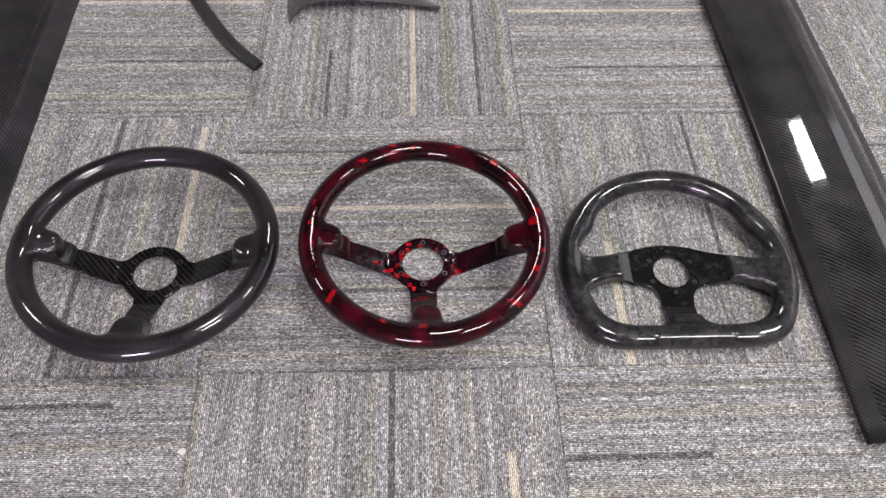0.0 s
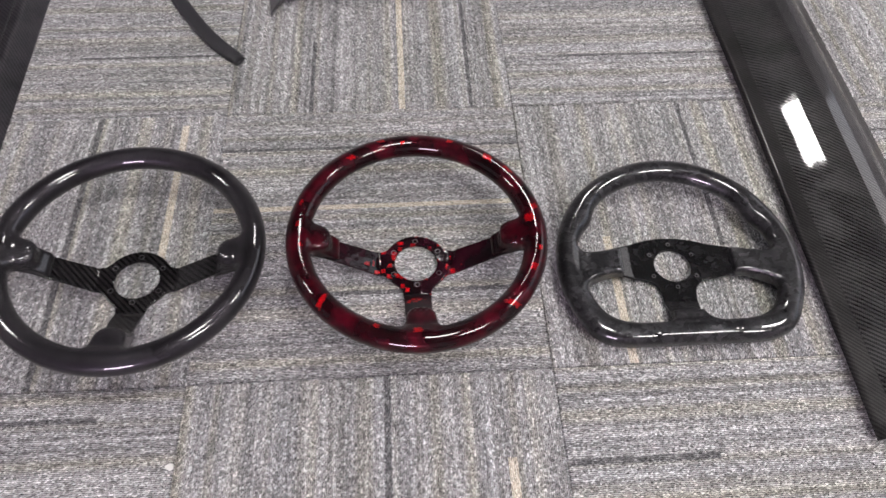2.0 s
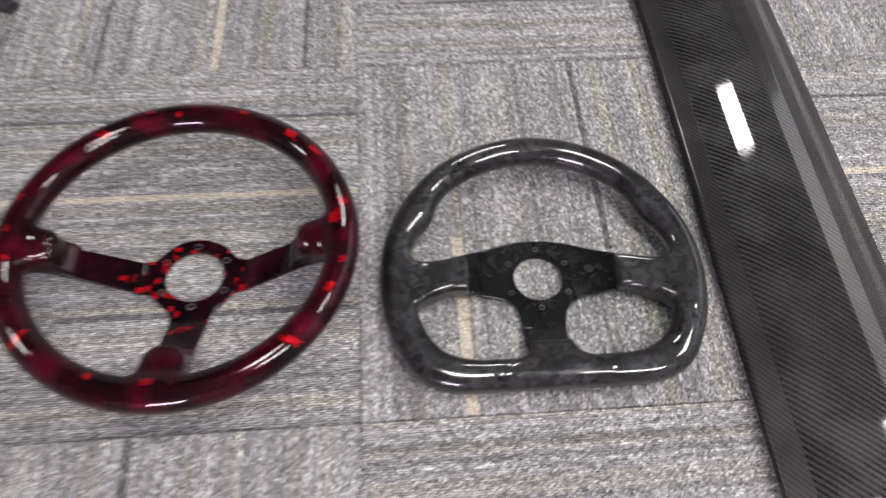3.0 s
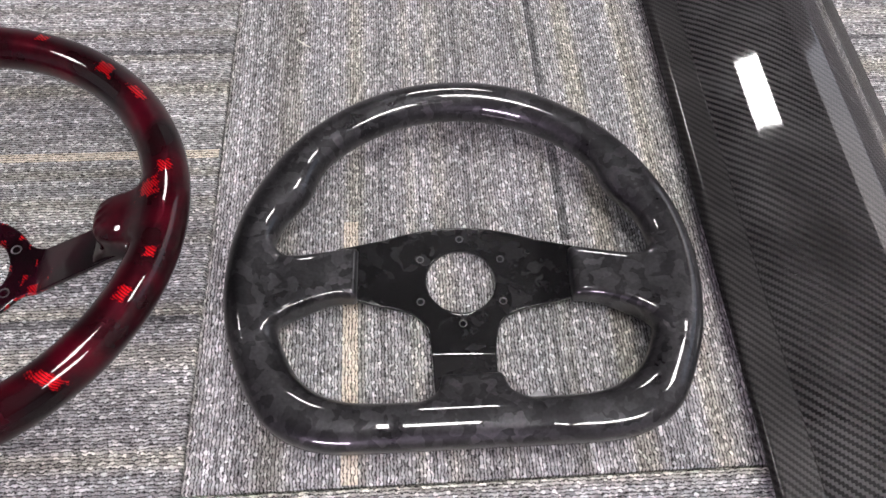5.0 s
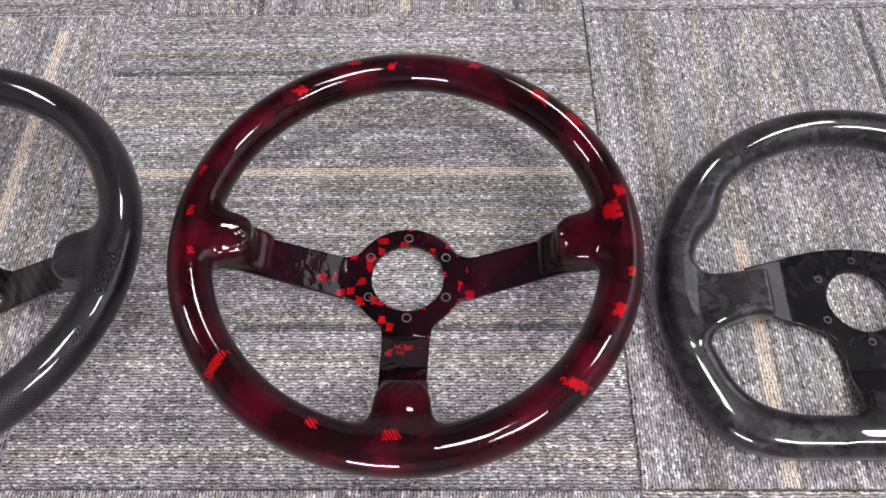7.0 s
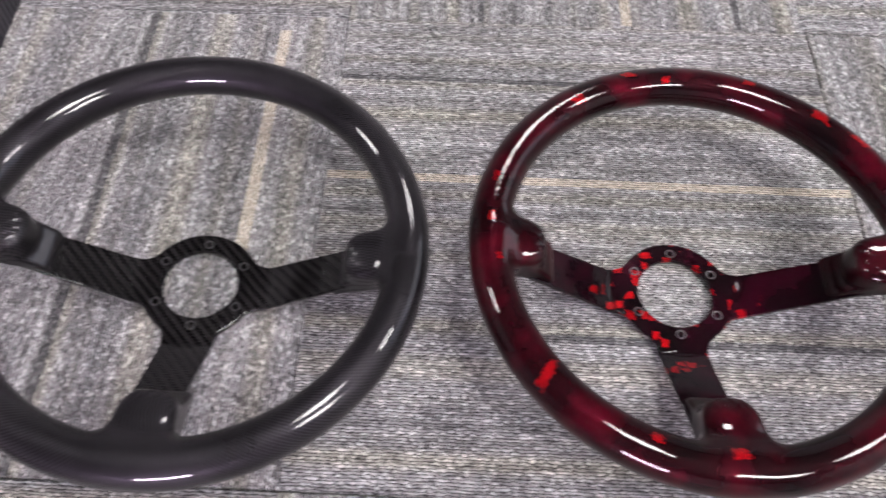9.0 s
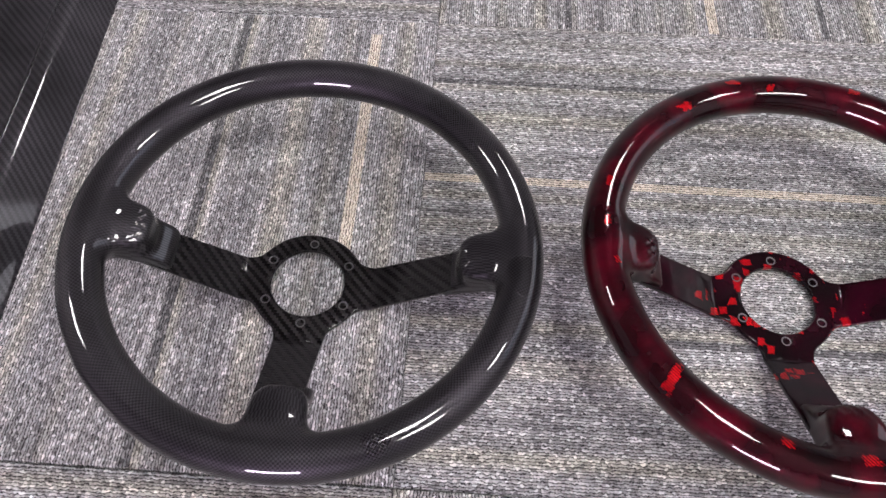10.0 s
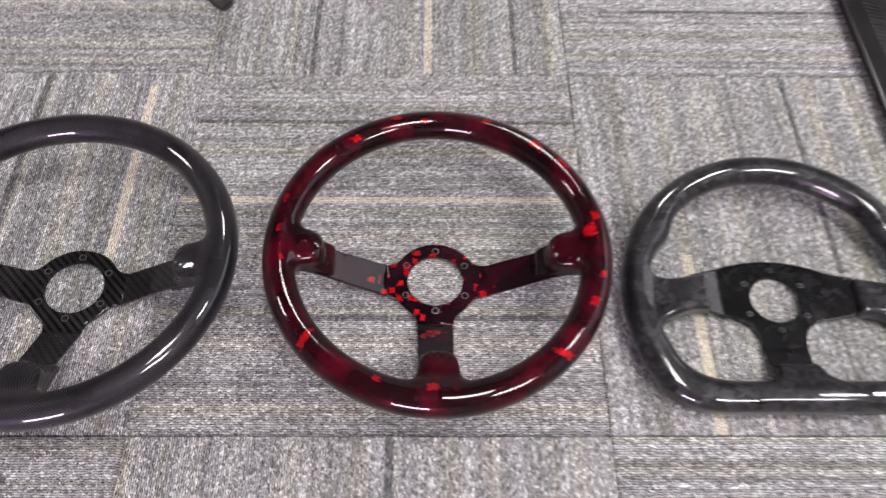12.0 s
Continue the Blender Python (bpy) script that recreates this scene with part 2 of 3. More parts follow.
M_GUN = plain("gunmetal", (0.10, 0.10, 0.105), 0.45, 1.0)
M_BLACK_STEEL = plain("blackened_steel", (0.075, 0.073, 0.076), 0.4, 1.0)
M_RUBBER = plain("matt_black_plastic", (0.016, 0.0155, 0.018), 0.42, 0.0, 0.15)
M_FIN = plain("satin_grey_plastic", (0.055, 0.053, 0.056), 0.35, 0.0, 0.3)
M_WALL = plain("wall_paint", (0.34, 0.33, 0.34), 0.7, 0.0, 0.0, 0.04, 3)
# lighter copy of the wall paint: the south side's brightness put into the colour
M_WALL_LIT = plain("lit_wall_paint", (0.52, 0.50, 0.55), 0.7, 0.0, 0.0, 0.04, 3)
# unseen ceiling: its dim lighting is put into the colour as dark grey
M_CEILING = plain("dimmed_ceiling_tile", (0.13, 0.13, 0.13), 0.85, 0.0, 0.0, 0.03, 20)
M_FRAME = plain("white_metal", (0.75, 0.75, 0.75), 0.4)
M_LAMP = glow("lamp_diffuser", (1.0, 0.978, 0.955), LAMP_POWER)


# ---- building helpers ----
def mesh_object(name, verts, faces, material, parent=None, label="", uvs=None, smooth=True, materials=None, indices=None):
    me = bpy.data.meshes.new(name)
    me.from_pydata([tuple(v) for v in verts], [], faces)
    for mt in materials or [material]:
        me.materials.append(mt)
    if uvs is not None:
        layer = me.uv_layers.new(name="UVMap")
        at = np.empty(len(me.loops), int)
        me.loops.foreach_get("vertex_index", at)
        layer.data.foreach_set("uv", np.asarray(uvs, float)[at].ravel())
    if indices is not None:
        me.polygons.foreach_set("material_index", indices)
    me.polygons.foreach_set("use_smooth", [smooth] * len(me.polygons))
    me.update()
    ob = new(name, me)
    ob.parent = parent
    if label:
        tagged(ob, label)
    return ob


def part(name, bm, material, parent, label="", smooth=False):
    me = bpy.data.meshes.new(name)
    bm.to_mesh(me)
    bm.free()
    me.materials.append(material)
    me.polygons.foreach_set("use_smooth", [smooth] * len(me.polygons))
    ob = new(name, me)
    ob.parent = parent
    if label:
        tagged(ob, label)
    return ob


def box_bm(x0, x1, y0, y1, z0, z1, bevel=0.0):
    bm = bmesh.new()
    bmesh.ops.create_cube(bm, size=1)
    for v in bm.verts:
        v.co = Vector(((x0 + x1) / 2 + v.co.x * (x1 - x0), (y0 + y1) / 2 + v.co.y * (y1 - y0), (z0 + z1) / 2 + v.co.z * (z1 - z0)))
    if bevel:
        bmesh.ops.bevel(bm, geom=bm.edges[:], offset=bevel, segments=2, affect="EDGES", profile=0.5)
    return bm


def grid_faces(rows, cols, close_rows=False, close_cols=False):
    out = []
    for a in range(rows if close_rows else rows - 1):
        for b in range(cols if close_cols else cols - 1):
            a2, b2 = (a + 1) % rows, (b + 1) % cols
            out.append((a * cols + b, a2 * cols + b, a2 * cols + b2, a * cols + b2))
    return out


def thing(name, label, category, at=(0, 0, 0), turn=(0, 0, 0), group=""):
    ob = new(name)
    ob.empty_display_size = 0.05
    ob.location, ob.rotation_euler = at, turn
    return tagged(ob, label, category, group)


def smooth_profile(points, count=60):
    p = np.array(points, float)
    d = np.r_[0, np.cumsum(np.linalg.norm(np.diff(p, axis=0), axis=1))]
    u = np.linspace(0, d[-1], count)
    q = np.stack([np.interp(u, d, p[:, k]) for k in (0, 1)], 1)
    for _ in range(3):
        q[1:-1] = (q[:-2] + 2 * q[1:-1] + q[2:]) / 4
    return q


# ---- steering wheels ----
def smooth_min(a, b, k):
    h = np.clip(0.5 + 0.5 * (b - a) / k, 0, 1)
    return b + (a - b) * h - k * h * (1 - h)


def smooth_max(a, b, k):
    return -smooth_min(-a, -b, k)


def moulded(shape, low, high, cell):
    """The skin of a solid given by shape(x, y, z) < 0: corners, quads and normals, by surface nets."""
    axes = [np.arange(a, b + cell, cell) for a, b in zip(low, high)]
    value = shape(*np.meshgrid(*axes, indexing="ij"))
    inside = value < 0
    n = [len(a) for a in axes]
    total, points = np.zeros([k - 1 for k in n]), np.zeros([k - 1 for k in n] + [3])
    for axis in range(3):
        others = [k for k in range(3) if k != axis]
        for da in (0, 1):
            for db in (0, 1):
                first, second = [None] * 3, [None] * 3
                for k, d in zip(others, (da, db)):
                    first[k] = second[k] = slice(d, n[k] - 1 + d)
                first[axis], second[axis] = slice(0, n[axis] - 1), slice(1, n[axis])
                a, b = value[tuple(first)], value[tuple(second)]
                cut = (a < 0) != (b < 0)
                f = np.where(cut, a / np.where(cut, a - b, 1), 0)
                total += cut
                points[..., axis] += f
                for k, d in zip(others, (da, db)):
                    points[..., k] += cut * d
    live = total > 0
    number = np.cumsum(live).reshape(live.shape) - 1
    at = np.argwhere(live)
    co = np.array(low) + (at + points[live] / total[live][:, None]) * cell

    def slope(p):
        e = cell * 0.2
        return np.stack([(shape(*(p + d).T) - shape(*(p - d).T)) / (2 * e) for d in np.eye(3) * e], 1)

    for _ in range(3):
        g = slope(co)
        step = (shape(*co.T) / np.maximum((g * g).sum(1), 0.05))[:, None] * g
        co = co - np.clip(step, -cell, cell)
    g = slope(co)
    normal = g / np.linalg.norm(g, axis=1)[:, None]
    quads = []
    for axis in range(3):
        b, c = (axis + 1) % 3, (axis + 2) % 3
        first, second = [slice(None)] * 3, [slice(None)] * 3
        first[axis], second[axis] = slice(0, -1), slice(1, None)
        turn = inside[tuple(first)].astype(int) - inside[tuple(second)]
        for sign in (1, -1):
            e = np.argwhere(turn == sign)
            e = e[(e[:, b] > 0) & (e[:, c] > 0)]
            ring = []
            for db, dc in ((1, 1), (0, 1), (0, 0), (1, 0)):
                q = e.copy()
                q[:, b] -= db
                q[:, c] -= dc
                ring.append(number[q[:, 0], q[:, 1], q[:, 2]])
            quads.append(np.stack(ring if sign > 0 else ring[::-1], 1))
    return co, np.vstack(quads), normal


def moulded_parts(skin, uv, period, pieces, material, parent):
    """Links the skin as named parts. uv(co): metres along and round; period: where each starts again; pieces: name and a test of the face centres."""
    co, quads, normal = skin
    centre = co[quads].mean(1)
    free = np.ones(len(quads), bool)
    made = []
    for name, test in pieces:
        mine = free & test(centre)
        free &= ~mine
        used, index = np.unique(quads[mine], return_inverse=True)
        index = index.reshape(-1, 4)
        me = bpy.data.meshes.new(name)
        me.from_pydata(co[used].tolist(), [], index.tolist())
        me.materials.append(material)
        flat = uv(co[used])[index]
        for k in (0, 1):
            spread = flat[..., k].max(1) - flat[..., k].min(1) > period[k] / 2
            flat[..., k] += period[k] * (spread[:, None] & (flat[..., k] < 0))
        me.uv_layers.new(name="UVMap").data.foreach_set("uv", flat.reshape(-1))
        me.polygons.foreach_set("use_smooth", [True] * len(index))
        me.update()
        me.normals_split_custom_set_from_vertices(normal[used].tolist())
        ob = new(name, me)
        ob.parent = parent
        made.append(ob)
    return made


def spoke_plate(bore, hub, spokes, lift, thick, blend, material, parent, label=""):
    """One bent plate: a hub ring with spokes. spokes: (angle, half width near the hub, half width at the tip, reach, sideways offset).
    lift(s): height of the plate at s metres out along a spoke."""
    n, rings = 900, 30
    angles = np.linspace(0, 2 * math.pi, n, endpoint=False)
    verts, uvs = [], []
    outline = []
    for a in angles:
        best, total = None, hub(a) ** blend
        for angle, w0, w1, reach, off in spokes:
            d = math.atan2(math.sin(a - angle), math.cos(a - angle))
            if math.cos(d) <= 0.02:
                continue
            w = w0
            for _ in range(6):
                edge = off + w if d > 0 else w - off
                r = min(max(edge, 0.002) / max(abs(math.sin(d)), 1e-6), reach / math.cos(d))
                s = r * math.cos(d)
                w = w0 + (w1 - w0) * min(max((s - 0.04) / (reach - 0.04), 0), 1)
            total += r ** blend
            if best is None or r > best[0]:
                best = (r, angle, reach)
        r = total ** (1 / blend)
        if best:
            r = min(r, best[2] / max(math.cos(a - best[1]), 0.05))
        outline.append((max(r, hub(a)), best[1] if best else None))
    for side in (1, 0):
        for k, a in enumerate(angles):
            edge, axis = outline[k]
            steps = [bore + (edge - 0.0012 - bore) * (f / (rings - 2)) for f in range(rings - 1)]
            steps = [bore] + [bore + 0.0010 if i == 0 else s for i, s in enumerate(steps)] + [edge]
            for i, r in enumerate(steps):
                s = r * math.cos(a - axis) if axis is not None else 0.0
                z = lift(max(s, 0.0), axis)
                rounded = 0.0009 if i in (0, len(steps) - 1) else 0.0
                z = z - rounded if side else z - thick + rounded
                verts.append((r * math.cos(a), r * math.sin(a), z))
                uvs.append((r * math.cos(a), r * math.sin(a)))
    cols = rings + 1
    top = grid_faces(n, cols, True, False)
    shift = n * cols
    faces = [tuple(reversed(f)) for f in top]
    faces += [tuple(i + shift for i in f) for f in top]
    for k in range(n):
        k2 = (k + 1) % n
        faces.append((k * cols + cols - 1, shift + k * cols + cols - 1, shift + k2 * cols + cols - 1, k2 * cols + cols - 1))
        faces.append((k * cols, k2 * cols, shift + k2 * cols, shift + k * cols))
    faces = [tuple(reversed(f)) for f in faces]
    return mesh_object("spoke_plate", verts, faces, material, parent, label, uvs)


def screw_socket(x, y, z, parent, metal, big=0.0042):
    """A countersunk mounting hole with a pale bevelled rim and a dark bore."""
    n = 20
    verts, faces = [], []
    for r, h in ((big, 0.0), (big * 0.93, 0.0005), (big * 0.50, -0.0008), (big * 0.44, -0.0030)):
        verts += [(x + r * math.cos(2 * math.pi * k / n), y + r * math.sin(2 * math.pi * k / n), z + h) for k in range(n)]
    faces = [tuple(reversed(f)) for f in grid_faces(4, n, False, True)]
    ob = mesh_object("screw_socket", verts, faces, metal, parent)
    return ob


UP, LEFT, RIGHT, DOWN = math.pi / 2, math.pi, 0.0, -math.pi / 2


def dished_wheel(label, at, turn, rim_z, hub_at, m_rim, m_plate, m_screw):
    wheel = thing("steering_wheel", label, "steering wheel", at, turn, "steering wheels on the carpet")
    radius, girth = 0.1685, 0.0166
    reach = 0.150
    roots = ((LEFT, 0.121), (RIGHT, 0.116), (DOWN, 0.114))

    def lift(s, axis):
        return 0.006 + (rim_z - 0.016) * min(max((s - 0.056) / (reach - 0.056), 0.0), 1.0)

    def shape(x, y, z):
        solid = np.hypot(np.hypot(x, y) - radius, z - rim_z) - girth
        for angle, s0 in roots:
            s, p = x * math.cos(angle) + y * math.sin(angle), y * math.cos(angle) - x * math.sin(angle)
            f = np.clip((s - s0) / (0.158 - s0), 0, 1)
            wide = 0.0195 + 0.0060 * f * f
            plate_z = 0.006 + (rim_z - 0.016) * np.clip((s - 0.056) / (reach - 0.056), 0, 1)
            top = rim_z + 0.0015 + 0.0095 * f - 9.0 * p * p - 4.0 * (s - 0.142) ** 2
            # wrinkled resin round the tip, where the cloth ends
            tip = np.exp(-((s - s0 - 0.006) / 0.006) ** 2)
            top = top + 0.0005 * tip * np.sin(p * 800 + 40 * s) * np.sin(s * 620 + 1.0)
            block = smooth_max(smooth_max(np.abs(p) - wide, s0 - s + 0.0022, 0.016), s - 0.166, 0.004)
            block = smooth_max(block, smooth_max(z - top, plate_z - 0.008 - z, 0.004), 0.0055)
            collar = smooth_max(smooth_max(np.abs(p) - 0.0182, s0 - 0.008 - s, 0.005), s - 0.15, 0.003)
            collar = smooth_max(collar, smooth_max(z - plate_z - 0.0035 - 0.3 * np.maximum(s - s0 + 0.008, 0), plate_z - 0.0075 - z, 0.004), 0.004)
            block = smooth_min(block, collar, 0.003)
            solid = smooth_min(solid, block, 0.011)
        return solid

    def is_root(c):
        r = np.hypot(c[:, 0], c[:, 1])
        return (r < 0.1525) & (np.hypot(r - radius, c[:, 2] - rim_z) > girth + 0.0006)

    skin = moulded(shape, (-0.192, -0.192, rim_z - 0.058), (0.192, 0.192, rim_z + 0.024), 0.002)

    def sector(angle):
        return lambda c: is_root(c) & (c[:, 0] * math.cos(angle) + c[:, 1] * math.sin(angle) > 0.08)

    def uv(c):
        return np.stack([np.arctan2(c[:, 1], c[:, 0]) * radius, np.arctan2(c[:, 2] - rim_z, np.hypot(c[:, 0], c[:, 1]) - radius) * girth], 1)

    moulded_parts(skin, uv, (2 * math.pi * radius, 2 * math.pi * girth),
                  [("spoke_root", sector(a)) for a, _ in roots] + [("rim", lambda c: c[:, 0] < 9)], m_rim, wheel)
    plate = spoke_plate(0.0315, lambda a: 0.0485, [(LEFT, 0.0200, 0.0165, reach, 0), (RIGHT, 0.0200, 0.0165, reach, 0), (DOWN, 0.0205, 0.0175, reach, 0)],
                        lift, 0.0045, 9, m_plate, wheel)
    plate.location = (hub_at[0], hub_at[1], 0)
    for k in range(6):
        a = UP + k * math.pi / 3
        screw_socket(0.0385 * math.cos(a), 0.0385 * math.sin(a), 0.0062, plate, m_screw)
    return wheel


dished_wheel("black carbon weave three-spoke steering wheel lying on grey carpet",
             (-0.083, 0.1655, 0.0035), (-0.013, 0.067, 0), 0.0795, (-0.008, -0.001), M_TWILL_RIM, M_TWILL_HUB, M_BLACK_STEEL)
dished_wheel("glossy dark red steering wheel with bright red flecks on carpet",
             (0.3191, 0.1789, 0.0012), (-0.017, 0.018, 0), 0.0755, (-0.002, -0.003), M_CANDY_RIM, M_CANDY_HUB, M_GUN)


def flat_bottom_wheel():
    wheel = thing("steering_wheel", "flat-bottomed marbled black forged carbon steering wheel lying on carpet", "steering wheel",
                  (0.7046, 0.1458, 0.0), (0, 0, 0), "steering wheels on the carpet")
    radius, drop, corner = 0.1654, 0.111, 0.060
    slope, rim_z = 0.07, 0.0255

    def table(rows):
        keys = np.array(rows)
        at = np.linspace(keys[0, 0], keys[-1, 0], 60)
        out = np.stack([np.interp(at, keys[:, 0], keys[:, k]) for k in range(1, keys.shape[1])], 1)
        for _ in range(30):
            out[1:-1] = (out[:-2] + 2 * out[1:-1] + out[2:]) / 4
        return lambda s: [np.interp(s, at, out[:, k]) for k in range(out.shape[1])]

    side_root = table([(0.070, 0.026, 0.0135, 0.006, 0.0275), (0.085, 0.026, 0.0135, 0.006, 0.0280), (0.098, 0.023, 0.013, 0.008, 0.0305), (0.115, 0.018, 0.020, 0.008, 0.034),
                       (0.130, 0.014, 0.028, 0.009, 0.037), (0.142, 0.016, 0.034, 0.010, 0.037), (0.156, 0.022, 0.036, 0.012, 0.029), (0.18, 0.022, 0.036, 0.012, 0.022)])
    low_root = table([(0.060, 0.0225, 0.004, 0.020), (0.074, 0.0225, 0.004, 0.021), (0.086, 0.025, 0.004, 0.026), (0.098, 0.034, 0.004, 0.029), (0.112, 0.052, 0.004, 0.030)])

    def centre_line(x, y):
        return smooth_max(np.hypot(x, y) - radius, -y - drop, corner * 0.5)

    def shape(x, y, z):
        a = np.degrees(np.arctan2(y, np.abs(x)))
        bump, low = np.exp(-((a - 31) / 9) ** 2), np.exp(-((a + 24) / 20) ** 2)
        wide = 0.0163 + 0.0042 * bump + 0.0020 * low
        g = centre_line(x, y) + 0.0042 * bump + 0.0020 * low
        n = 2.0 + 0.6 * np.clip((-0.085 - y) / 0.02, 0, 1)
        zz = np.abs(z - rim_z - slope * y)
        solid = (((np.abs(g) / wide) ** n + (zz / 0.0160) ** n) ** (1 / n) - 1) * 0.0162
        for flip in (-1, 1):
            t = 0.03 * flip
            s, p = x * flip * math.cos(t) - y * math.sin(t) * 1.0, y * math.cos(t) + x * flip * math.sin(t)
            up, down, z0, z1 = side_root(s)
            block = smooth_max(smooth_max(p - up - 0.002, -down - 0.002 - p, 0.006), smooth_max(0.0825 - s, s - 0.165, 0.003), 0.0035)
            block = smooth_max(block, np.abs(z - (z0 + z1) / 2) - (z1 - z0) / 2, 0.007)
            solid = smooth_min(solid, block, 0.014)
        wide, z0, z1 = low_root(-y)
        block = smooth_max(np.abs(x) - wide, smooth_max(0.0735 + y, -y - 0.115, 0.003), 0.004)
        block = smooth_max(block, np.abs(z - (z0 + z1) / 2) - (z1 - z0) / 2, 0.006)
        return smooth_min(solid, block, 0.009)

    def uv(c):
        return np.stack([np.arctan2(c[:, 1], c[:, 0]) * radius, np.arctan2(c[:, 2] - rim_z, centre_line(c[:, 0], c[:, 1])) * 0.016], 1)

    def inner(c):
        return centre_line(c[:, 0], c[:, 1]) < -0.021

    moulded_parts(moulded(shape, (-0.19, -0.136, -0.012), (0.19, 0.19, 0.062), 0.002), uv, (2 * math.pi * radius, 0.1005),
                  [("spoke_root", lambda c: inner(c) & (np.abs(c[:, 1]) < 0.045) & (c[:, 0] < -0.06)), ("spoke_root", lambda c: inner(c) & (np.abs(c[:, 1]) < 0.045) & (c[:, 0] > 0.06)),
                   ("spoke_root", lambda c: inner(c) & (c[:, 1] < -0.06) & (np.abs(c[:, 0]) < 0.06)), ("rim", lambda c: c[:, 0] < 9)], M_FORGED, wheel)

    def lift(s, axis):
        base = 0.009
        if axis is None or s < 0.062:
            return base
        if axis == DOWN:
            return base + min((s - 0.062) / 0.04, 1.0) * 0.015
        return base + min((s - 0.062) / 0.06, 1.0) * 0.020

    def arched_hub(a):
        """The hub's edge: an arch above, a circle below."""
        if math.sin(a) <= 0:
            return 0.0425
        k = 3.2 * math.cos(a) ** 2
        arch = 0.049 / math.sin(a) if k < 1e-6 else (math.sqrt(math.sin(a) ** 2 + 4 * k * 0.049) - math.sin(a)) / (2 * k)
        return arch * min(1.0, 0.55 + 6 * math.sin(a)) if math.sin(a) < 0.075 else arch

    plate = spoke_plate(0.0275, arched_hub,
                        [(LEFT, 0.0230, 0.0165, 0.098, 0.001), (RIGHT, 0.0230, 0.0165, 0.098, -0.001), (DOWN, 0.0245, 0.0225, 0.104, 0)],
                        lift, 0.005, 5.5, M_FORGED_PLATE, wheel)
    plate.location = (-0.002, 0.006, 0)
    plate.rotation_euler = (0, 0, -0.03)
    for k in range(6):
        a = UP + k * math.pi / 3
        screw_socket(0.0372 * math.cos(a), 0.0372 * math.sin(a), 0.0094, plate, M_BLACK_STEEL, 0.0033)
    return wheel


flat_bottom_wheel()


# ---- long carbon panels beside the wheels ----
def loft(name, profile, stations, thick, material, parent, label=""):
    """A bent sheet: profile(f) gives offsets across at each place along; stations: (y, shift x, scale x, scale z)."""
    verts, uvs = [], []
    p = np.array(profile)
    d = np.r_[0, np.cumsum(np.linalg.norm(np.diff(p, axis=0), axis=1))]
    t = np.gradient(p, axis=0)
    t /= np.linalg.norm(t, axis=1)[:, None]
    normal = np.stack([-t[:, 1], t[:, 0]], 1)
    for side in (0, 1):
        for y, sx, kx, kz in stations:
            for k in range(len(p)):
                q = p[k] - normal[k] * thick * side
                verts.append((sx + q[0] * kx, y, q[1] * kz))
                uvs.append((d[k], y))
    rows, cols = len(stations), len(p)
    top = grid_faces(rows, cols)
    shift = rows * cols
    faces = [tuple(reversed(f)) for f in top] + [tuple(i + shift for i in f) for f in top]
    for k in range(cols - 1):
        faces.append((k, k + 1, shift + k + 1, shift + k))
        e = (rows - 1) * cols
        faces.append((e + k + 1, e + k, shift + e + k, shift + e + k + 1))
    for r in range(rows - 1):
        a, b = r * cols, (r + 1) * cols
        faces.append((b, a, shift + a, shift + b))
        faces.append((a + cols - 1, b + cols - 1, shift + b + cols - 1, shift + a + cols - 1))
    return mesh_object(name, verts, faces, material, parent, label, uvs)


right_panel = thing("side_skirt", "long glossy black carbon twill side skirt lying on carpet", "car part")
R_LIP = smooth_profile([(0.0, 0.013), (0.002, 0.0175), (0.006, 0.0195), (0.020, 0.0210), (0.0303, 0.0218)], 30)
R_BODY = smooth_profile([(0.0285, 0.0192), (0.045, 0.0283), (0.060, 0.0341), (0.080, 0.0408), (0.097, 0.0450), (0.118, 0.0470), (0.142, 0.0435), (0.165, 0.0330), (0.184, 0.0190)], 130)
R_SIDE = smooth_profile([(0.1845, 0.0185), (0.190, 0.0140), (0.202, 0.0075), (0.212, 0.0008)], 14)
R_STATIONS = [(y, 0.903 + 0.007 * max(min((y + 0.13) / 0.6, 1), 0), 1.0, 1.0) for y in np.linspace(-0.128, 1.35, 60)]
loft("side_flange", R_SIDE, R_STATIONS, 0.003, M_LIP, right_panel, "smooth satin grey flange")
loft("body", R_BODY, R_STATIONS, 0.003, M_TWILL_PANEL, right_panel)
loft("lip", R_LIP, R_STATIONS, 0.003, M_LIP, right_panel, "flat satin black lip")

left_panel = thing("hood_panel", "large black carbon body panel with a folded edge on carpet", "car part")
L_SKIN = smooth_profile([(-0.330, 0.0005), (-0.315, 0.045), (-0.29, 0.070), (-0.20, 0.078), (-0.135, 0.070), (-0.105, 0.052), (-0.080, 0.041), (-0.040, 0.0335)], 90)
L_FOLD = smooth_profile([(-0.0395, 0.0334), (-0.030, 0.0315), (-0.024, 0.0285), (-0.019, 0.0225), (-0.002, 0.0025), (0.0, 0.0005)], 40)
L_STATIONS = [(y, -0.349 - 0.030 * max(min((y - 0.05) / 0.75, 1), 0), 1.0, 1.0) for y in np.linspace(-0.55, 1.4, 50)]
loft("skin", L_SKIN, L_STATIONS, 0.003, M_TWILL_DARK, left_panel)
loft("folded_edge", L_FOLD, L_STATIONS, 0.003, M_TWILL_DARK, left_panel)


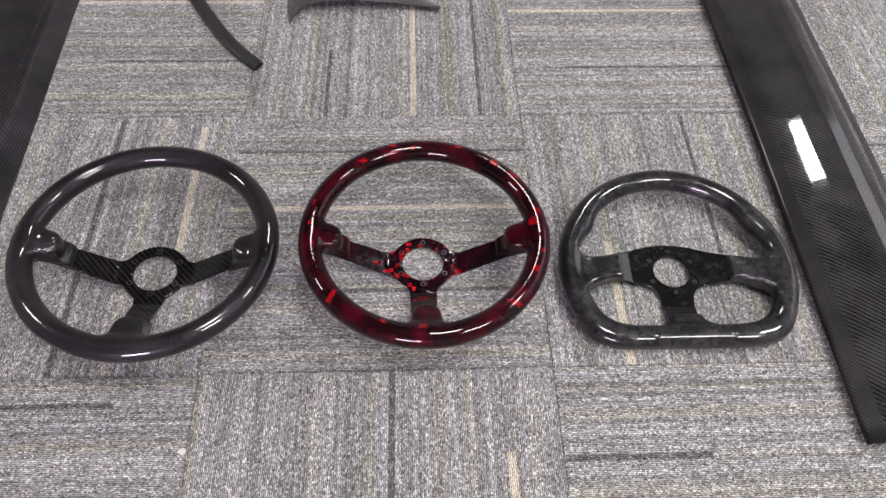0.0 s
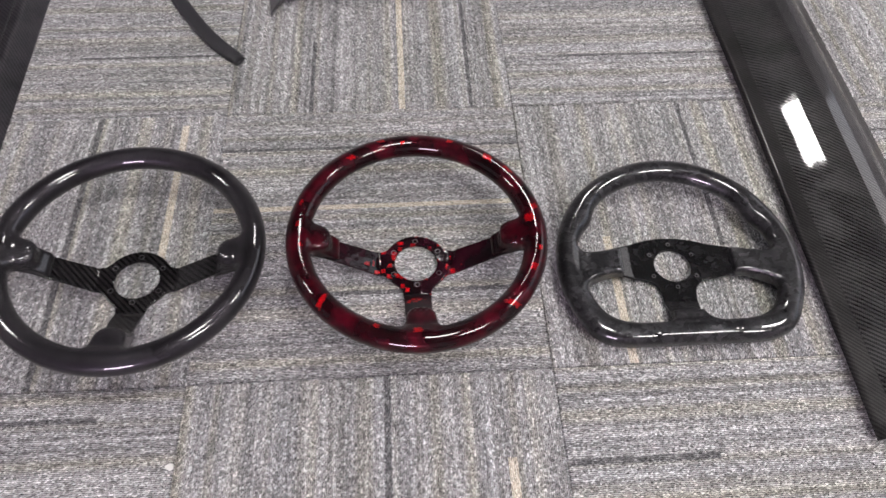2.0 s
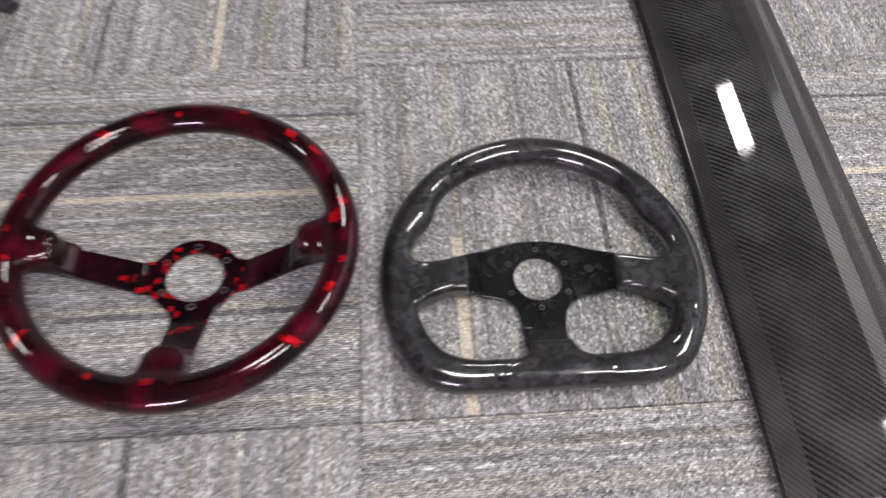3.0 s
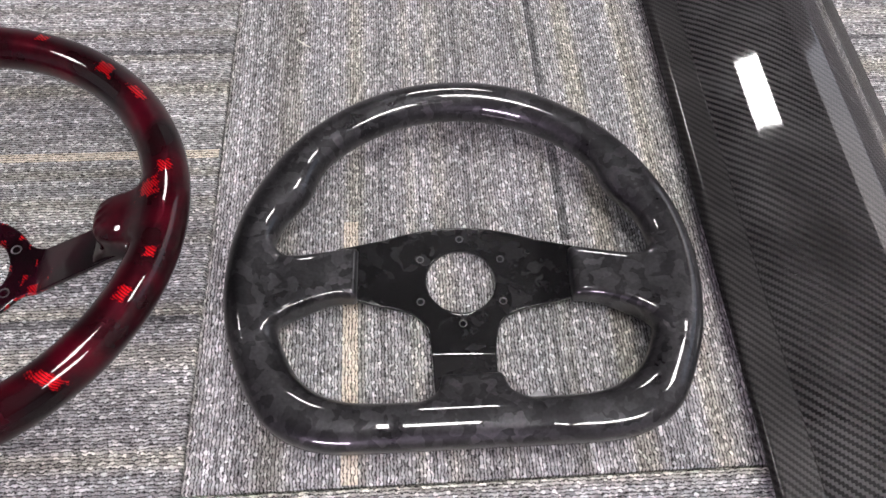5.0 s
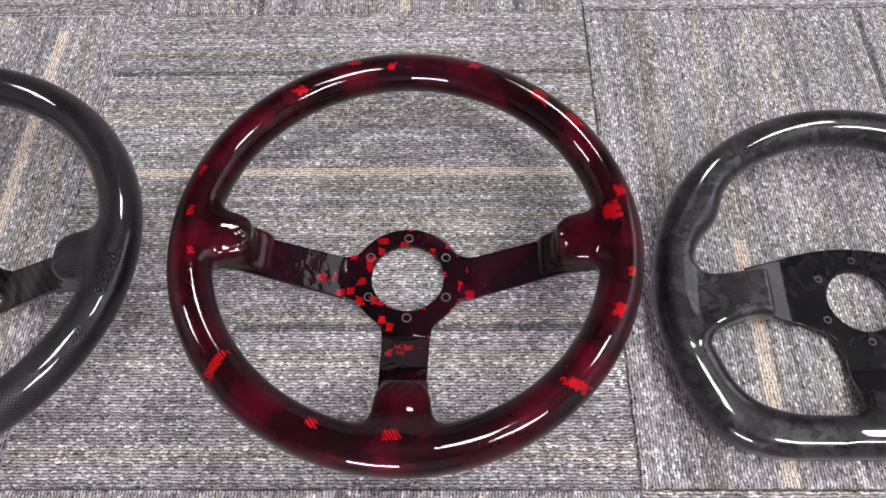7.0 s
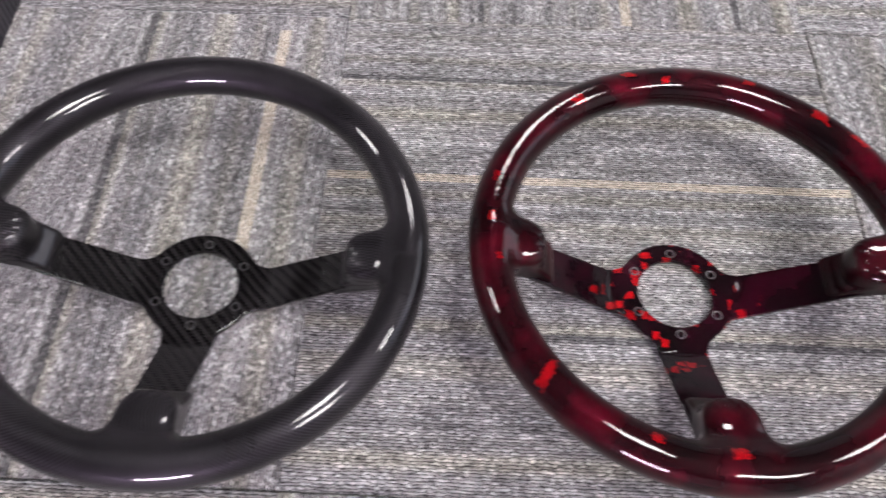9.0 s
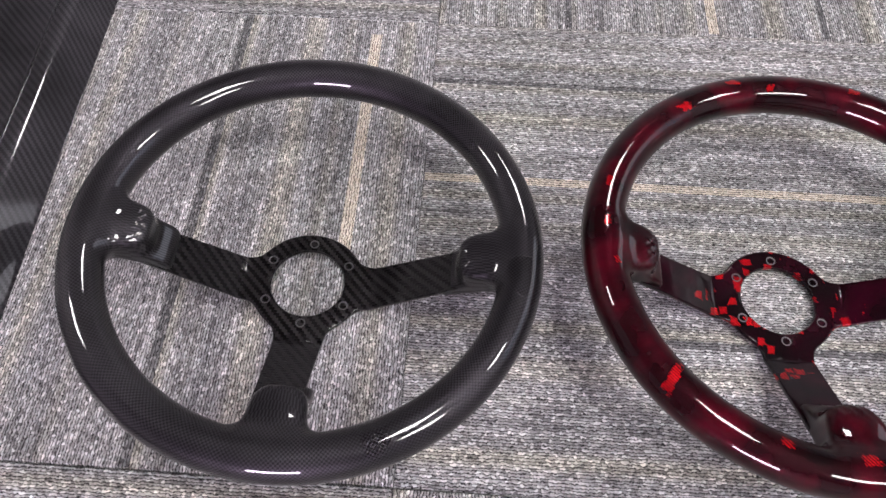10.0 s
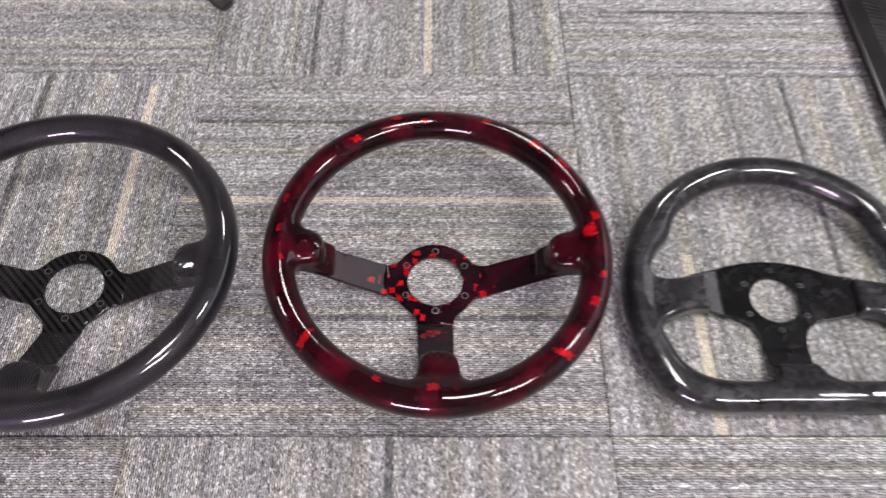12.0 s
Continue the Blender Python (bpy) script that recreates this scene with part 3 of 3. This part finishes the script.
# ---- loose trim pieces at the back ----
def trim_strip():
    strip = thing("trim_strip", "curved matt black trim strip with a blunt tip lying on carpet", "trim strip")
    path = [(-0.245, 1.06), (-0.195, 0.94), (-0.146, 0.845), (-0.100, 0.765), (-0.058, 0.702), (-0.020, 0.657), (0.012, 0.628)]
    pts = smooth_profile(path, 40)
    tan = np.gradient(pts, axis=0)
    tan /= np.linalg.norm(tan, axis=1)[:, None]
    verts, uvs, ring = [], [], 16
    for k, (p, t) in enumerate(zip(pts, tan)):
        f = k / (len(pts) - 1)
        half = 0.0155 - 0.0035 * f
        tall = 0.009 - 0.002 * f
        if k == len(pts) - 1:
            half, tall = half * 0.8, tall * 0.75
        nx, ny = -t[1], t[0]
        for j in range(ring):
            a = 2 * math.pi * j / ring
            c, s = math.copysign(abs(math.cos(a)) ** 0.6, math.cos(a)), math.copysign(abs(math.sin(a)) ** 0.6, math.sin(a))
            verts.append((p[0] + nx * half * c, p[1] + ny * half * c, 0.0005 + tall + tall * s + 0.0015 * c))
            uvs.append((k * 0.01, j * 0.002))
    faces = [tuple(reversed(f)) for f in grid_faces(len(pts), ring, False, True)]
    faces += [tuple(range(ring)), tuple(range(len(verts) - 1, len(verts) - ring - 1, -1))]
    mesh_object("strip", verts, faces, M_RUBBER, strip, uvs=uvs)


def fin():
    piece = thing("spoiler_fin", "thin curved grey-black fin with a pointed corner on carpet", "car part")
    verts, uvs = [], []
    edge = smooth_profile([(0.058, 0.755), (0.066, 0.775), (0.085, 0.793), (0.125, 0.801), (0.20, 0.803), (0.29, 0.800), (0.355, 0.790), (0.362, 0.792)], 40)
    cols = 10
    for side in (0, 1):
        for k, (x, y) in enumerate(edge):
            f = k / (len(edge) - 1)
            rise = 0.024 * min(f / 0.2, 1) * (1 - 0.45 * max(f - 0.5, 0) / 0.5)
            depth = 0.16 * (1 - 0.86 * f ** 1.4)
            for j in range(cols):
                g = j / (cols - 1)
                verts.append((x - 0.02 * g * (1 - f), y + depth * g, 0.004 + rise * (1 - g) ** 0.8 + 0.012 * math.sin(g * math.pi) * (1 - f) - 0.003 * side))
                uvs.append((x, y + depth * g))
    top = grid_faces(len(edge), cols)
    shift = len(edge) * cols
    faces = list(top) + [tuple(reversed([i + shift for i in f])) for f in top]
    for k in range(len(edge) - 1):
        a, b = k * cols, (k + 1) * cols
        faces.append((a, b, shift + b, shift + a))
        faces.append((b + cols - 1, a + cols - 1, shift + a + cols - 1, shift + b + cols - 1))
    e = (len(edge) - 1) * cols
    for j in range(cols - 1):
        faces.append((j + 1, j, shift + j, shift + j + 1))
        faces.append((e + j, e + j + 1, shift + e + j + 1, shift + e + j))
    mesh_object("blade", verts, faces, M_FIN, piece, uvs=uvs)


trim_strip()
fin()

# ---- crumbs on the carpet ----
def scrap(name, label, x, y, size, colour_material, height=0.0012):
    """A small crumpled fleck: an uneven low dome."""
    verts, n = [(x, y, height)], 9
    for ring_, h in ((0.6, height * 0.9), (1.0, 0.0002)):
        for k in range(n):
            a = 2 * math.pi * k / n
            r = size * ring_ * (0.75 + 0.5 * random.random())
            verts.append((x + r * math.cos(a), y + 0.8 * r * math.sin(a), h))
    faces = [(0, 1 + k, 1 + (k + 1) % n) for k in range(n)] + [(1 + k, 1 + n + k, 1 + n + (k + 1) % n, 1 + (k + 1) % n) for k in range(n)]
    return tagged(mesh_object(name, verts, faces, colour_material), label, "scrap")


def thread(points, label, material):
    curve = bpy.data.curves.new("loose_thread", "CURVE")
    curve.dimensions, curve.bevel_depth, curve.bevel_resolution = "3D", 0.0006, 2
    spline = curve.splines.new("NURBS")
    spline.points.add(len(points) - 1)
    for p, (x, y, z) in zip(spline.points, points):
        p.co = (x, y, z, 1)
    spline.order_u, spline.use_endpoint_u = 3, True
    curve.materials.append(material)
    return tagged(new("loose_thread", curve), label, "thread")


M_SCRAP = plain("white_paper", (0.6, 0.59, 0.57), 0.8)
M_FILM = plain("glossy_clear_film", (0.34, 0.34, 0.35), 0.12, 0.0, 1.0)
M_THREAD_DARK = plain("dark_thread", (0.05, 0.045, 0.04), 0.9)
M_THREAD_PALE = plain("pale_thread", (0.6, 0.57, 0.5), 0.9)
scrap("paper_scrap", "tiny white paper scrap lying on the carpet", -0.005, -0.109, 0.0055, M_SCRAP)
scrap("film_scrap", "small glossy clear film scrap on the carpet", 0.753, 0.056, 0.0065, M_FILM, 0.002)
thread([(0.566, 0.458, 0.001), (0.572, 0.451, 0.0025), (0.567, 0.444, 0.001), (0.571, 0.437, 0.002), (0.563, 0.433, 0.001)], "dark loose carpet thread curled on the pile", M_THREAD_DARK)
thread([(0.561, 0.428, 0.001), (0.566, 0.421, 0.0025), (0.574, 0.417, 0.001)], "pale loose carpet thread on the pile", M_THREAD_PALE)

# ---- the room, unseen: wall and ceiling tones set for reflections ----
X0, X1, Y0, Y1 = ROOM
for name, box in (("wall_north", (X0 - 0.1, X1 + 0.1, Y1, Y1 + 0.1, -0.02, CEILING)), ("wall_west", (X0 - 0.1, X0, Y0, Y1, -0.02, CEILING))):
    tagged(part(name, box_bm(*box), M_WALL, None), "unseen plain painted wall, grey tone set for reflections", "wall", kind="structure")


def joined(boxes):
    """Several boxes in one bmesh."""
    bm = bmesh.new()
    for box in boxes:
        b2 = box_bm(*box)
        tmp = bpy.data.meshes.new("tmp")
        b2.to_mesh(tmp)
        b2.free()
        bm.from_mesh(tmp)
        bpy.data.meshes.remove(tmp)
    return bm


def window_with_daylight(name, side, a0, a1, z0, z1, power, colour):
    """A framed opening in the south or the east wall, with the sky's light in it."""
    def put(a, b, near, far, low, high):
        return (a, b, Y0 - far, Y0 - near, low, high) if side == "south" else (X1 + near, X1 + far, a, b, low, high)

    ends = (X0 - 0.1, X1 + 0.1) if side == "south" else (Y0, Y1)
    wall = joined([put(ends[0], a0, 0, 0.1, -0.02, CEILING), put(a1, ends[1], 0, 0.1, -0.02, CEILING), put(a0, a1, 0, 0.1, -0.02, z0), put(a0, a1, 0, 0.1, z1, CEILING)])
    tagged(part("wall_" + side, wall, M_WALL_LIT if side == "south" else M_WALL, None), "unseen painted wall with a window opening, tone set for reflections", "wall", kind="structure")
    window = tagged(part(name, box_bm(*put(a0, a1, 0.02, 0.06, z0, z0 + 0.04)), M_FRAME, None), "white window frame", "window", kind="structure")
    for box in ((a0, a1, z1 - 0.04, z1), (a0, a0 + 0.04, z0 + 0.041, z1 - 0.041), (a1 - 0.04, a1, z0 + 0.041, z1 - 0.041)):
        part("window_frame", box_bm(*put(box[0], box[1], 0.02, 0.06, box[2], box[3])), M_FRAME, window)
    day = new(name + "_daylight", bpy.data.lights.new(name + "_daylight", "AREA"))
    day.data.shape, day.data.size, day.data.size_y = "RECTANGLE", a1 - a0 - 0.1, z1 - z0 - 0.1
    day.data.energy, day.data.color = power, colour
    middle, zm = (a0 + a1) / 2, (z0 + z1) / 2
    if side == "south":
        day.matrix_world = look((middle, Y0 - 0.07, zm), (middle, 0, zm))
    else:
        day.matrix_world = look((X1 + 0.07, middle, zm), (0, middle, zm))


window_with_daylight("window_1", "south", -1.25, 0.15, 0.95, 1.70, DAYLIGHT, (0.98, 0.80, 1.0))
window_with_daylight("window_2", "east", -0.3, 2.7, 1.0, 2.4, EAST_DAYLIGHT, (1.0, 0.98, 0.97))
tagged(part("ceiling", box_bm(X0 - 0.1, X1 + 0.1, Y0 - 0.1, Y1 + 0.1, CEILING, CEILING + 0.1), M_CEILING, None), "unseen ceiling, dark grey to stand for dim light on it", "ceiling", kind="structure")


def ceiling_light(x, y, w, d):
    lamp = thing("ceiling_light", "flat white rectangular ceiling light panel", "ceiling light", (x, y, CEILING), group="ceiling lights")
    part("diffuser", box_bm(-w / 2, w / 2, -d / 2, d / 2, -0.018, -0.006), M_LAMP, lamp, "glowing white diffuser")
    for bx in ((-w / 2 - 0.02, w / 2 + 0.02, -d / 2 - 0.02, -d / 2 - 0.001), (-w / 2 - 0.02, w / 2 + 0.02, d / 2 + 0.001, d / 2 + 0.02),
               (-w / 2 - 0.02, -w / 2 - 0.001, -d / 2, d / 2), (w / 2 + 0.001, w / 2 + 0.02, -d / 2, d / 2)):
        part("frame", box_bm(*bx, -0.024, -0.0), M_FRAME, lamp)


for x, y, w in ((0.75, 0.02, 0.5), (-2.4, 0.85, 0.5), (2.6, 0.4, 0.5), (0.95, 2.5, 0.5), (2.1, -1.4, 1.1)):
    ceiling_light(x, y, w, 0.5)

# ---- carpet tiles ----
floor = part("floor", box_bm(X0, X1, Y0, Y1, -0.06, -0.0065), M_SUB, None)
tagged(floor, "grey striped loop-pile carpet tiles on a screed floor", "floor", kind="structure")
SIZE = 0.5
# accent stripes by tile: kind, place across, width, from, to (metres in the room; along the stripe)
C, D = 1, 2
ACCENTS = {
    (0, 0): [(C, 0.291, 0.009, 0.0, 0.5), (D, 0.415, 0.006, 0.0, 0.5), (D, 0.132, 0.007, 0.17, 0.5)],
    (-1, 0): [(C, -0.066, 0.012, 0.20, 0.477), (D, -0.211, 0.009, 0.0, 0.5)],
    (1, 0): [(C, 0.615, 0.012, 0.0, 0.215), (D, 0.794, 0.008, 0.19, 0.5)],
    (0, 1): [(C, 0.305, 0.011, 0.5, 1.0), (D, 0.145, 0.007, 0.5, 0.68), (D, 0.428, 0.007, 0.5, 1.0)],
    (-1, 1): [(D, 0.652, 0.006, -0.285, -0.03), (C, 0.832, 0.010, -0.5, 0.0)],
    (1, 1): [(C, 0.800, 0.010, 0.5, 1.0), (D, 0.628, 0.006, 0.60, 1.0)],
    (0, -1): [(D, 0.271, 0.009, -0.5, 0.0), (C, 0.43, 0.012, -0.4, -0.12)],
    (1, -1): [(D, -0.131, 0.009, 0.5, 0.70)],
    (2, 1): [(C, 1.113, 0.010, 0.56, 0.72)],
    (2, 0): [(D, 0.418, 0.006, 1.0, 1.5), (C, 0.29, 0.010, 1.0, 1.5)],
}


def carpet_tile(i, j):
    flat = (i + j) % 2 == 0
    cx, cy = (i + 0.5) * SIZE, (j + 0.5) * SIZE
    stripes = []
    for kind, across, width, start, stop in ACCENTS.get((i, j), ()):
        if flat:
            stripes.append((kind, across - cy, width, start - cx, stop - cx))
        else:
            stripes.append((kind, -(across - cx), width, start - cy, stop - cy))
    if (i, j) not in ACCENTS:
        for kind in (C, D, D):
            v = random.uniform(-0.22, 0.22)
            stripes.append((kind, v, random.uniform(0.006, 0.011), -0.25, random.uniform(0.0, 0.25)))
    h = SIZE / 2 - 0.0004
    e = h - 0.0012
    us, vs = {-e, e}, {-e, e}
    for _, v, w, a, b in stripes:
        vs |= {max(v - w / 2, -e), min(v + w / 2, e)}
        us |= {min(max(a, -e), e), min(max(b, -e), e)}
    us, vs = sorted(us), sorted(vs)
    us = [us[0]] + [b for a, b in zip(us, us[1:]) if b - a > 1e-5]
    vs = [vs[0]] + [b for a, b in zip(vs, vs[1:]) if b - a > 1e-5]
    verts = [(u, v, 0.0) for u in us for v in vs]
    faces = [tuple(reversed(f)) for f in grid_faces(len(us), len(vs))]
    faces = [tuple(reversed(f)) for f in faces]
    index = []
    for f in faces:
        u = sum(verts[n][0] for n in f) / 4
        v = sum(verts[n][1] for n in f) / 4
        index.append(next((k for k, sv, w, a, b in stripes if abs(v - sv) < w / 2 and a < u < b), 0))
    n = len(verts)
    lip = [(-h, -h), (h, -h), (h, h), (-h, h)]
    inner = [(-e, -e), (e, -e), (e, e), (-e, e)]
    verts += [(u, v, 0.0) for u, v in inner] + [(u, v, -0.0016) for u, v in lip] + [(u, v, -0.006) for u, v in lip]
    for k in range(4):
        k2 = (k + 1) % 4
        faces += [(n + k, n + 4 + k, n + 4 + k2, n + k2), (n + 4 + k, n + 8 + k, n + 8 + k2, n + 4 + k2)]
        index += [0, 0]
    faces = [f if q < len(faces) - 8 else tuple(f) for q, f in enumerate(faces)]
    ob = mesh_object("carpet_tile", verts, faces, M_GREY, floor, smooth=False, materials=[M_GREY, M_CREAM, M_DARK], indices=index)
    ob.location = (cx, cy, 0)
    ob.rotation_euler = (0, 0, 0 if flat else math.pi / 2)


for i in range(int(X0 / SIZE), int(X1 / SIZE)):
    for j in range(int(Y0 / SIZE), int(Y1 / SIZE)):
        carpet_tile(i, j)
